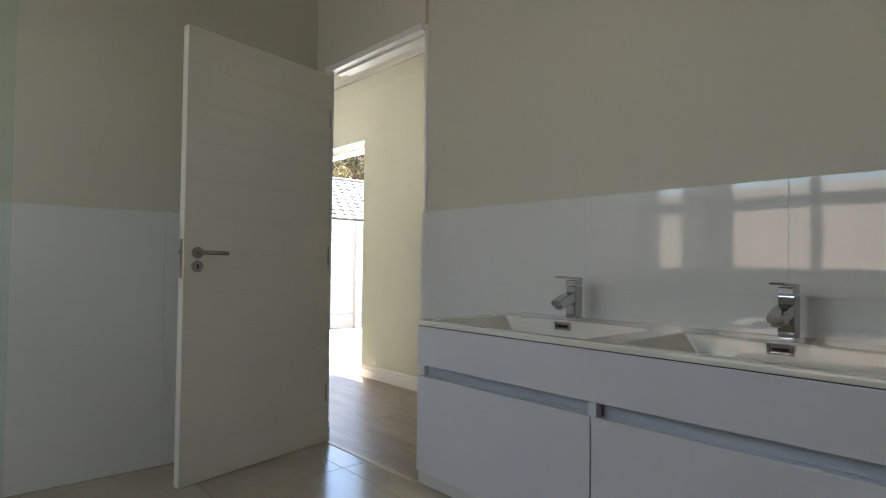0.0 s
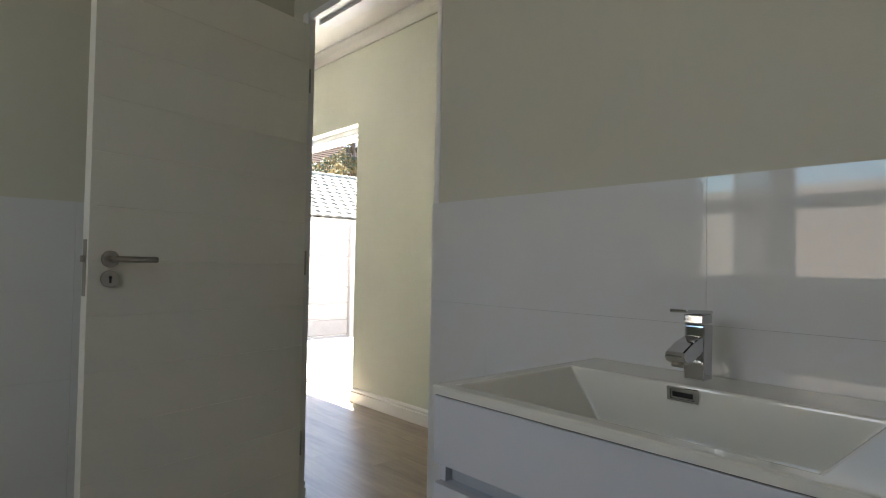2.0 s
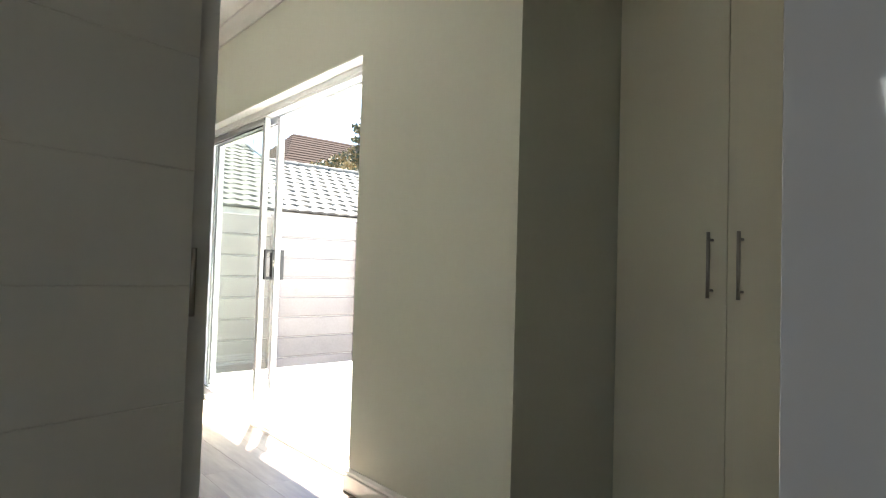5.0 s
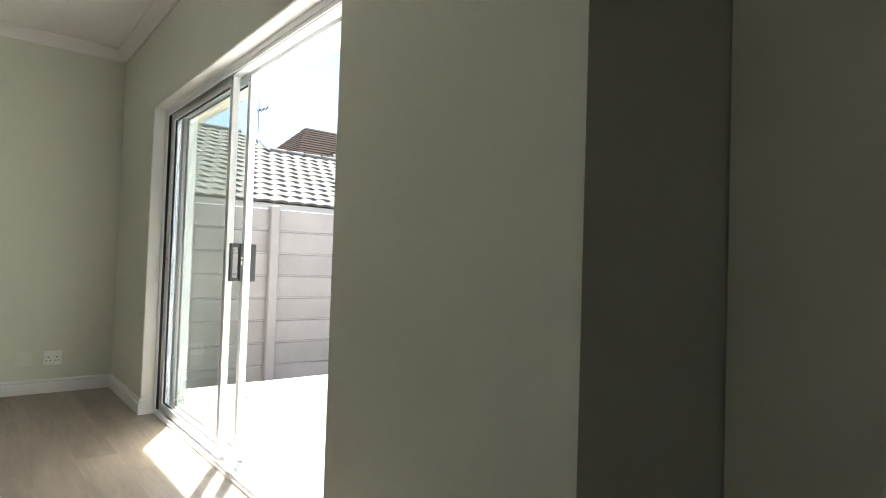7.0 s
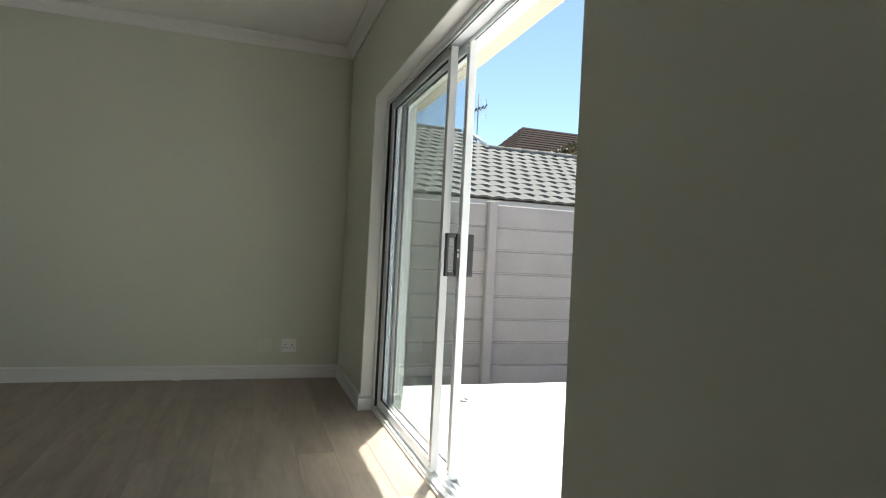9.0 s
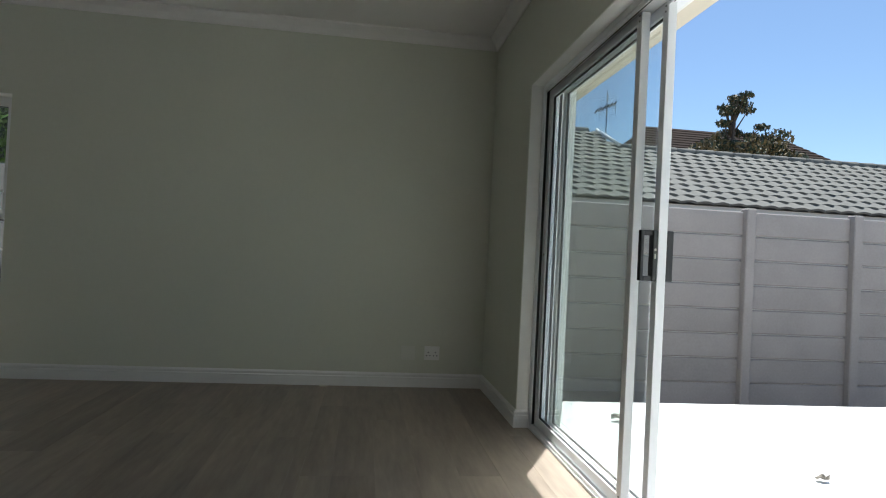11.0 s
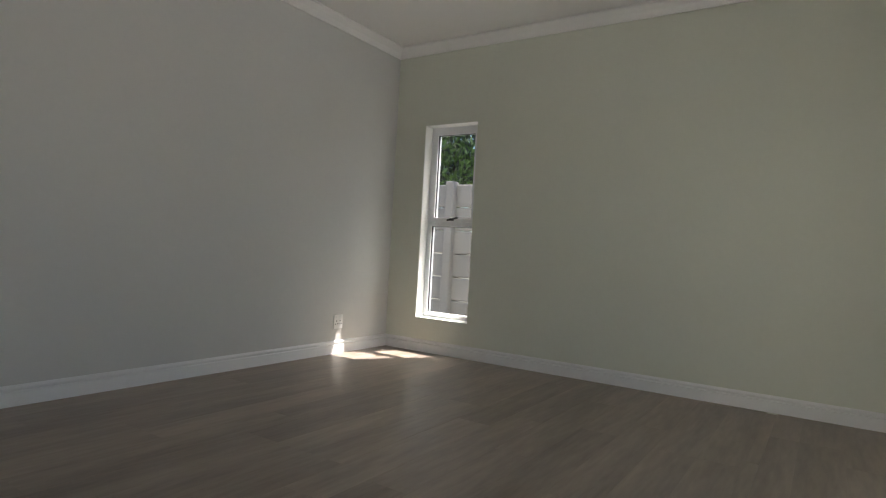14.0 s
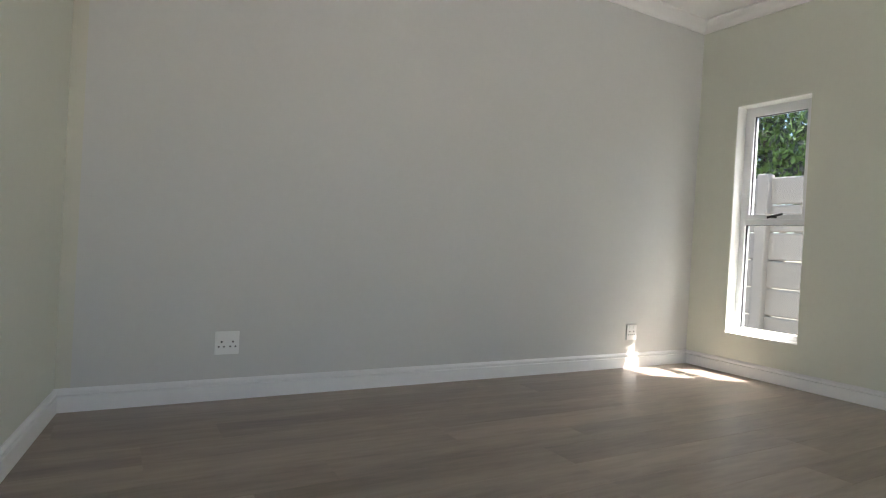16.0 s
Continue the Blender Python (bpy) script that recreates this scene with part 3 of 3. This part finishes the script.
# ---- sliding door ----
def sliding_door():
    s = empty("sliding_door", pose(0, 0, 0), "white aluminium sliding glass door standing half open", "sliding door")
    ya, yb = YN + 0.075, YN + 0.245
    f = 0.03
    x0, x1, z1 = SX0 + 0.005, SX1 - 0.005, SZ - 0.005
    boxes("outer_frame", ALU, (x0, x0 + f, ya, yb, 0.0, z1), (x1 - f, x1, ya, yb, 0.0, z1), (x0 + f, x1 - f, ya, yb, z1 - f, z1), (x0 + f, x1 - f, ya, yb, -0.012, 0.014),
          (x0 + f, x1 - f, ya + 0.008, ya + 0.014, 0.014, 0.03), (x0 + f, x1 - f, ya + 0.055, ya + 0.062, 0.014, 0.036), (x0 + f, x1 - f, ya + 0.125, ya + 0.132, 0.014, 0.036),
          (x0 + f, x1 - f, ya + 0.09, ya + 0.096, 0.014, 0.03), (x0 + f, x1 - f, ya + 0.004, ya + 0.01, z1 - f - 0.018, z1 - f), (x0 + f, x1 - f, ya + 0.09, ya + 0.096, z1 - f - 0.018, z1 - f),
          (x0 + f, x0 + f + 0.018, ya + 0.004, ya + 0.01, 0.03, z1 - f), parent=s, bevel=0.0015)
    tagged(boxes("rubber_seal", GASKET, (x0 + f, x0 + f + 0.003, ya + 0.012, ya + 0.03, 0.03, z1 - f), (x0 + f, x1 - f, ya + 0.012, ya + 0.03, z1 - f - 0.004, z1 - f),
                 (x0 + f, x0 + f + 0.003, ya + 0.1, ya + 0.115, 0.03, z1 - f), (x0 + f + 1.15, x1 - f, ya + 0.1, ya + 0.115, z1 - f - 0.004, z1 - f), parent=s), "black rubber seal")
    for name, y, a, b in (("fixed_panel", ya + 0.035, x0 + f + 0.004, -2.81), ("sliding_panel", ya + 0.088, x0 + f + 0.1, -2.70)):
        za, zb = 0.026, z1 - f - 0.006
        w = 0.042
        p = boxes(name, ALU, (a, a + w, y, y + 0.036, za, zb), (b - w, b, y, y + 0.036, za, zb), (a + w, b - w, y, y + 0.036, za, za + 0.05), (a + w, b - w, y, y + 0.036, zb - w, zb), parent=s, bevel=0.003)
        tagged(boxes("bead", GASKET, (a + w, a + w + 0.004, y + 0.01, y + 0.026, za + 0.05, zb - w), (b - w - 0.004, b - w, y + 0.01, y + 0.026, za + 0.05, zb - w),
                     (a + w + 0.004, b - w - 0.004, y + 0.01, y + 0.026, za + 0.05, za + 0.054), (a + w + 0.004, b - w - 0.004, y + 0.01, y + 0.026, zb - w - 0.004, zb - w), parent=p), "black glazing bead")
        g = boxes("pane", GLASS, (a + w, b - w, y + 0.015, y + 0.021, za + 0.048, zb - w + 0.002), parent=p)
        g.visible_shadow = False
        bm = bmesh.new()
        for z in (za + 0.02, za + 0.045, zb - 0.012, zb - 0.034):
            cyl(bm, (b - 0.02, y - 0.001, z), (b - 0.02, y + 0.001, z), 0.004, seg=10)
        tagged(finish("screw", bm, GASKET, p), "dark screw heads")
    # lock and pull handles on the leading stile
    y, xh = ya + 0.088, -2.721
    bm = bmesh.new()
    box(bm, xh - 0.018, xh + 0.019, y - 0.018, y - 0.0005, 0.94, 1.135)
    box(bm, xh - 0.018, xh + 0.019, y + 0.0365, y + 0.05, 0.94, 1.135)
    tagged(finish("lock_case", bm, BLACK, s, 0.003), "black lock case")
    bm = bmesh.new()
    for z in (0.94, 1.115):
        box(bm, xh - 0.008, xh + 0.012, y - 0.052, y - 0.018, z, z + 0.02)
    box(bm, xh - 0.01, xh + 0.014, y - 0.066, y - 0.052, 0.94, 1.135)
    box(bm, xh - 0.008, xh + 0.012, y + 0.05, y + 0.068, 0.94, 1.135)
    tagged(finish("pull_handle", bm, BLACK, s, 0.004), "black open-loop pull handle")
    bm = bmesh.new()
    cyl(bm, (xh + 0.019, y - 0.009, 1.06), (xh + 0.0205, y - 0.009, 1.06), 0.005, seg=12)
    box(bm, xh + 0.019, xh + 0.0205, y - 0.012, y - 0.006, 1.025, 1.045)
    tagged(finish("key_cylinder", bm, STEEL, s), "small steel key cylinder")
    bm = bmesh.new()
    cyl(bm, (x0 + f + 0.022, ya + 0.032, 1.04), (x0 + f + 0.022, ya + 0.036, 1.04), 0.008, seg=14)
    tagged(finish("catch", bm, STEEL, s), "small steel catch")


sliding_door()


# ---- narrow window ----
def narrow_window():
    w = empty("narrow_window", pose(0, 0, 0), "narrow white aluminium window with an opening top pane", "window")
    xa, xb = XW - 0.165, XW - 0.105
    f = 0.04
    y0, y1, z0, z1 = WY0 + 0.005, WY1 - 0.005, WZ0 + 0.007, WZ1 - 0.005
    boxes("frame", ALU, (xa, xb, y0, y0 + f, z0, z1), (xa, xb, y1 - f, y1, z0, z1), (xa, xb, y0 + f, y1 - f, z0, z0 + f), (xa, xb, y0 + f, y1 - f, z1 - f, z1), (xa, xb, y0 + f, y1 - f, 1.105, 1.145), parent=w, bevel=0.002)
    sash = boxes("sash", ALU, (xa + 0.01, xb + 0.008, y0 + f, y0 + f + 0.03, 1.146, z1 - f), (xa + 0.01, xb + 0.008, y1 - f - 0.03, y1 - f, 1.146, z1 - f),
                 (xa + 0.01, xb + 0.008, y0 + f + 0.03, y1 - f - 0.03, 1.146, 1.182), (xa + 0.01, xb + 0.008, y0 + f + 0.03, y1 - f - 0.03, z1 - f - 0.03, z1 - f), parent=w, bevel=0.002)
    e = y0 + f + 0.03
    g_ = y1 - f - 0.03
    tagged(boxes("bead", GASKET, (xb - 0.02, xb - 0.004, e, e + 0.004, 1.182, z1 - f - 0.03), (xb - 0.02, xb - 0.004, g_ - 0.004, g_, 1.182, z1 - f - 0.03), (xb - 0.02, xb - 0.004, e, g_, z1 - f - 0.034, z1 - f - 0.03),
                 (xb - 0.03, xb - 0.014, y0 + f, y0 + f + 0.004, z0 + f, 1.105), (xb - 0.03, xb - 0.014, y0 + f, y1 - f, 1.101, 1.105), parent=w), "black glazing bead")
    for q in ((xa + 0.03, xa + 0.035, e, g_, 1.18, z1 - f - 0.028), (xa + 0.025, xa + 0.03, y0 + f, y1 - f, z0 + f, 1.106)):
        g = boxes("pane", GLASS, q, parent=w)
        g.visible_shadow = False
    bm = bmesh.new()
    yc = (WY0 + WY1) / 2
    box(bm, xb + 0.008, xb + 0.02, yc - 0.02, yc + 0.02, 1.155, 1.178)
    cyl(bm, (xb + 0.02, yc, 1.166), (xb + 0.036, yc, 1.166), 0.009, seg=12)
    vs = box(bm, xb + 0.03, xb + 0.042, yc - 0.035, yc + 0.075, 1.158, 1.174)
    for q in vs:
        q.co.z += (q.co.y - yc) * 0.22
    tagged(finish("handle", bm, BLACK, w, 0.002), "black window catch")


narrow_window()


# ---- sockets: a plate with round and flat pin holes ----
def socket(name, at, w, h, gangs, label):
    """Local x runs along the wall, y points out of it."""
    s = empty(name, at, label, "socket", "wall sockets")
    boxes("plate", SOCKET, (-w / 2, w / 2, 0.0, 0.011, -h / 2, h / 2), parent=s, bevel=0.003)
    for gx in gangs:
        bm = bmesh.new()
        cyl(bm, (gx, 0.0105, 0.006), (gx, 0.0118, 0.006), 0.0048, seg=12)
        for dx in (-0.0125, 0.0125):
            cyl(bm, (gx + dx, 0.0105, -0.018), (gx + dx, 0.0118, -0.018), 0.0042, seg=12)
        tagged(finish("pin_holes", bm, GASKET, s), "dark pin holes")
        boxes("switch", SOCKET, (gx - 0.006, gx + 0.006, 0.0112, 0.0145, 0.028, 0.046), parent=s, bevel=0.001)


socket("wall_socket", pose(-1.535, YS, 0.284, 0, 0, 0), 0.115, 0.115, (-0.027, 0.027), "white double power socket on the plain bedroom wall")
socket("wall_socket", pose(-4.40, YS, 0.26, 0, 0, 0), 0.10, 0.115, (-0.02, 0.02), "white power socket above the sunlit skirting")
socket("wall_socket", pose(XW, 0.775, 0.26, 0, 0, -90), 0.115, 0.105, (-0.027, 0.027), "white double power socket beside the sliding door")
boxes("blank_plate", PLATE, (XW, XW + 0.006, 0.54, 0.645, 0.205, 0.31), bevel=0.002)
tagged(bpy.data.objects["blank_plate"], "painted blank cover plate on the wall", "cover plate")


# ---- garden walls of precast panels ----
def precast_wall(name, at, posts, rows, h, top, label, mat=CONCRETE):
    w = empty(name, at, label, "garden wall")
    step = 1.395
    pm = tile_mesh("panel", step - 0.02, h - 0.009, 0.045, mat, 0.014)
    bm = bmesh.new()
    box(bm, -0.06, 0.06, -0.1, 0.03, -0.62, top + 0.03)
    bmesh.ops.bevel(bm, geom=list(bm.edges), offset=0.012, segments=1, affect="EDGES")
    bmesh.ops.recalc_face_normals(bm, faces=bm.faces)
    post = bpy.data.meshes.new("post")
    bm.to_mesh(post)
    bm.free()
    post.materials.append(mat)
    for i in range(posts):
        p = new("post", post)
        p.parent = w
        p.location = (i * step, 0, 0)
        if i + 1 < posts:
            for k in range(rows):
                q = new("panel", pm)
                q.parent = w
                q.matrix_basis = pose((i + 0.5) * step, -0.02, top - (k + 0.5) * h, 90, 0, 0)


precast_wall("garden_wall", pose(-6.95, 3.27 - 1.395 * 7, 0, 0, 0, 90), 15, 8, 0.288, 1.72, "grey precast concrete panel garden wall with posts")
tagged(boxes("boundary_wall", PINK, (-1.5, 6, -5.6, -5.45, -0.62, 1.9)), "pinkish plastered boundary wall outside the bathroom", "boundary wall")


# ---- neighbouring house with a tiled roof ----
def tile_field(bm, y0, y1, e, d, rows, gauge, width, wave):
    """Overlapping tile courses on a slope from the eave point e, up along d, spanning y0 to y1."""
    n = Vector((d.z, 0, -d.x)) if d.x < 0 else Vector((-d.z, 0, d.x))
    cols = int((y1 - y0) / width)
    sub = 6
    for r in range(rows):
        a = e + d * (r * gauge - 0.03)
        b = e + d * ((r + 1) * gauge + 0.01)
        prev = None
        off = ((r * 0.35) % 1.0) * width - width / 2
        for c in range(cols * sub + 1):
            y = y0 + c * width / sub + off
            ph = (c % sub) / sub
            hgt = wave * (0.5 - 0.5 * math.cos(ph * 2 * math.pi)) ** 0.7
            jag = 0.028 * (ph if ph < 0.84 else 0)
            lo = Vector((a.x, y, a.z)) + n * (0.036 + hgt) - d * jag
            hi = Vector((b.x, y, b.z)) + n * (0.012 + hgt)
            vl, vh, vb = bm.verts.new(lo), bm.verts.new(hi), bm.verts.new(lo - n * 0.035)
            if prev:
                bm.faces.new((prev[0], vl, vh, prev[1]))
                bm.faces.new((prev[2], vb, vl, prev[0]))
            prev = (vl, vh, vb)


def neighbour_house():
    h = empty("neighbour_house", pose(0, 0, -0.62), "white plastered house with a grey concrete tile roof", "house")
    up = 0.62
    ex, ez = -8.35, 1.95 + up
    d = Vector((-1, 0, 0.49)).normalized()
    boxes("wall", PLASTER, (-17.5, -8.75, -4.0, 4.72, 0, 1.8 + up), (-15.0, -8.75, 4.72, 17.0, 0, 1.8 + up), parent=h)
    boxes("fascia", PLASTER, (-8.42, -8.38, -4.2, 17.2, 1.74 + up, 1.935 + up), (-8.75, -8.42, -4.2, 17.2, 1.74 + up, 1.78 + up), parent=h, bevel=0.004)
    bm = bmesh.new()
    tile_field(bm, 4.74, 17.2, Vector((ex, 0, ez)), d, 11, 0.258, 0.25, 0.024)
    tile_field(bm, 4.74 - 36 * 0.25, 4.745, Vector((ex, 0, ez)), d, 15, 0.262, 0.25, 0.024)
    tagged(finish("roof_tiles", bm, ROOF_TILE, h), "grey concrete roof tiles", kind="stuff")
    rl, rh = 11 * 0.258, 15 * 0.262
    pl, ph = Vector((ex, 0, ez)) + d * rl, Vector((ex, 0, ez)) + d * rh
    bm = bmesh.new()
    for (p, y0, y1) in ((pl, 4.74, 17.2), (ph, -4.2, 4.72)):
        v = [bm.verts.new(c) for c in ((ex, y0, ez - 0.02), (ex, y1, ez - 0.02), (p.x, y1, p.z - 0.02), (p.x, y0, p.z - 0.02), (2 * p.x - ex, y0, ez - 0.02), (2 * p.x - ex, y1, ez - 0.02))]
        bm.faces.new((v[0], v[1], v[2], v[3]))
        bm.faces.new((v[3], v[2], v[5], v[4]))
        bm.faces.new((v[0], v[3], v[4]))
        bm.faces.new((v[1], v[5], v[2]))
        bm.faces.new((v[0], v[4], v[5], v[1]))
    finish("roof_deck", bm, ROOF_TILE, h)
    bm = bmesh.new()
    for p, y0, y1 in ((pl, 4.74, 17.2), (ph, -4.2, 4.72)):
        y = y0
        while y < y1 - 0.2:
            cyl(bm, (p.x, y, p.z + 0.0), (p.x, y + 0.4, p.z + 0.012), 0.085, seg=10)
            y += 0.38
    tagged(finish("ridge_cap", bm, ROOF_TILE, h), "half-round ridge tiles", kind="stuff")
    bm = bmesh.new()
    a, b = Vector((ex, 4.73, ez)) + d * (rl - 0.1), Vector((ex, 4.73, ez)) + d * (rh - 0.02)
    cyl(bm, (a.x, 4.76, a.z + 0.09), (b.x, 4.74, b.z + 0.07), 0.035, seg=8)
    tagged(finish("verge_flashing", bm, WHITE, h), "white verge flashing")


neighbour_house()


def aerial():
    a = empty("tv_aerial", pose(-11.86, 4.93, 3.0), "thin metal television aerial on a roof mast", "aerial")
    bm = bmesh.new()
    cyl(bm, (0, 0, 0), (0, 0, 1.55), 0.012, seg=8)
    finish("mast", bm, STEEL, a)
    bm = bmesh.new()
    p, q = Vector((0.06, -0.24, 1.10)), Vector((-0.02, 0.17, 1.30))
    cyl(bm, p, q, 0.008, seg=6)
    for i in range(6):
        c = p.lerp(q, i / 5)
        cyl(bm, c + Vector((-0.08, 0, -0.02)), c + Vector((0.08, 0, 0.03)), 0.016, seg=6)
    tagged(finish("boom", bm, BLACK, a), "dark boom with crossbars")
    bm = bmesh.new()
    for i in range(9):
        z = 0.98 + i * 0.055
        cyl(bm, (0.03, -0.17, z - 0.05), (0.03, 0.17, z + 0.06), 0.003, seg=5)
    for k in (-0.17, 0.17):
        cyl(bm, (0.03, k, 0.93 + (0.11 if k > 0 else 0)), (0.03, k, 1.37 + (0.11 if k > 0 else 0)), 0.004, seg=5)
    finish("reflector_grid", bm, STEEL, a)


aerial()


def brown_house():
    h = empty("brown_roofed_house", pose(-26.5, 0, -0.62), "distant house with a brown tiled hipped roof", "house")
    y0, y1, zt, ze = 13.0, 19.7, 8.3, 4.3
    boxes("wall", PLASTER, (-5.5, 5.5, y0 - 3.2, y1 + 3.2, 0, ze), parent=h)
    bm = bmesh.new()
    slope = 24
    for s in range(slope):
        f0, f1 = s / slope, (s + 1) / slope
        for f, g, lift in ((f0, f1, 0.03),):
            def ring(k, up):
                e = 6.0 * (1 - k)
                z = ze + (zt - ze) * k + up
                return [(e, y0 - 3.6 * (1 - k), z), (e, y1 + 3.6 * (1 - k), z), (-e, y1 + 3.6 * (1 - k), z), (-e, y0 - 3.6 * (1 - k), z)]
            A = [bm.verts.new(c) for c in ring(f, lift)]
            B = [bm.verts.new(c) for c in ring(g, 0.0)]
            C = [bm.verts.new(c) for c in ring(f, -0.03)]
            for i in range(4):
                j = (i + 1) % 4
                bm.faces.new((A[i], A[j], B[j], B[i]))
                bm.faces.new((C[i], C[j], A[j], A[i]))
    finish("roof", bm, BROWN_ROOF, h)


brown_house()


# ---- trees ----
def crown(bm, rng, blobs, per, size, mi=0, mi2=None):
    for c, r in blobs:
        for _ in range(per):
            v = Vector((rng.gauss(0, 1), rng.gauss(0, 1), rng.gauss(0, 1))).normalized() * (rng.random() ** 0.45)
            p = Vector(c) + Vector((v.x * r[0], v.y * r[1], v.z * r[2]))
            q = Euler((rng.uniform(0, 6.3), rng.uniform(0, 6.3), rng.uniform(0, 6.3))).to_matrix()
            s = size * rng.uniform(0.6, 1.4)
            f = bm.faces.new([bm.verts.new(p + q @ Vector(w)) for w in ((-s, 0, 0), (0, -s * 0.45, 0.1 * s), (s, 0, 0), (0, s * 0.45, 0.1 * s))])
            f.material_index = mi2 if mi2 is not None and rng.random() < 0.35 else mi


def tree(name, at, trunk, limbs, blobs, per, size, mats, label, seed):
    rng = random.Random(seed)
    t = empty(name, at, label, "tree")
    bm = bmesh.new()
    cyl(bm, trunk[0], trunk[1], trunk[2], trunk[2] * 0.6, seg=10)
    for p, q, r in limbs:
        cyl(bm, p, q, r, r * 0.35, seg=7)
    finish("trunk", bm, BARK, t)
    bm = bmesh.new()
    crown(bm, rng, blobs, per, size, 0, 1 if len(mats) > 1 else None)
    tagged(finish("foliage", bm, mats, t), "dense small leaves", kind="stuff")


def hedge_tree():
    rng = random.Random(8)
    blobs = [((rng.uniform(-0.7, 0.9), rng.uniform(-2.0, 2.2), rng.uniform(1.9, 4.6)), (0.75, 0.8, 0.7)) for _ in range(30)]
    limbs = [((0, 0, 1.4), (b[0][0] * 0.8, b[0][1] * 0.8, b[0][2]), 0.05) for b in blobs[:10]]
    tree("garden_tree", pose(-8.6, -4.7, -0.62), ((0, 0, 0), (0, 0, 2.2), 0.14), limbs, blobs, 1000, 0.05, [LEAF, LEAF_DARK], "leafy green garden tree behind the panel wall", 8)


def far_trees():
    rng = random.Random(5)
    blobs = []
    for _ in range(20):
        blobs.append(((rng.uniform(-0.8, 0.8), rng.uniform(-2.1, 2.3), rng.uniform(5.1, 6.3)), (0.6, 0.5, 0.4)))
    tree("dry_bush_tree", pose(-19.5, 12.7, -0.62), ((0, 0, 0), (0, 0, 4.6), 0.2), [((0, 0, 4.0), b[0], 0.06) for b in blobs[:8]], blobs, 330, 0.085, [LEAF_DRY, LEAF_DARK], "olive and brown bushy tree behind the tiled roof", 6)
    blobs = []
    for _ in range(26):
        f = rng.random()
        z = 5.9 + 2.1 * f
        blobs.append(((rng.uniform(-0.5, 0.5), rng.uniform(-1.15, 1.5) * (1.0 - 0.65 * f) + 0.1, z), (0.28, 0.3, 0.13)))
    limbs = [((0, 0.05, max(4.6, b[0][2] - 0.9)), b[0], 0.04) for b in blobs]
    tree("pine_tree", pose(-20.2, 13.1, -0.62), ((0, 0, 0), (0.05, 0.1, 7.7), 0.13), limbs, blobs, 120, 0.07, [LEAF_DARK, LEAF_DRY], "dark sparse pine tree against the sky", 7)


hedge_tree()
far_trees()


def fallen_leaf(x, y, s, seed):
    rng = random.Random(seed)
    bm = bmesh.new()
    n = 7
    rows = []
    for i in range(n):
        f = i / (n - 1)
        wd = math.sin(math.pi * min(1, f * 0.95 + 0.04)) * 0.35 * s
        rows.append([bm.verts.new((f * s - s / 2, k * wd, 0.004 + 0.25 * s * abs(k) * f + 0.02 * rng.random())) for k in (-1, -0.3, 0.4, 1)])
    for a, b in zip(rows, rows[1:]):
        for k in range(3):
            bm.faces.new((a[k], a[k + 1], b[k + 1], b[k]))
    ob = finish("fallen_leaf", bm, DRY_LEAF, at=pose(x, y, -0.03, 0, 0, rng.uniform(0, 360)))
    m = ob.modifiers.new("thick", "SOLIDIFY")
    m.thickness = 0.003
    tagged(ob, "curled dry grey leaf lying on the patio", "leaf", "fallen leaves")


fallen_leaf(-4.28, 1.97, 0.13, 3)
fallen_leaf(-3.25, 2.55, 0.07, 5)

lay_planks()
bath_tiles()
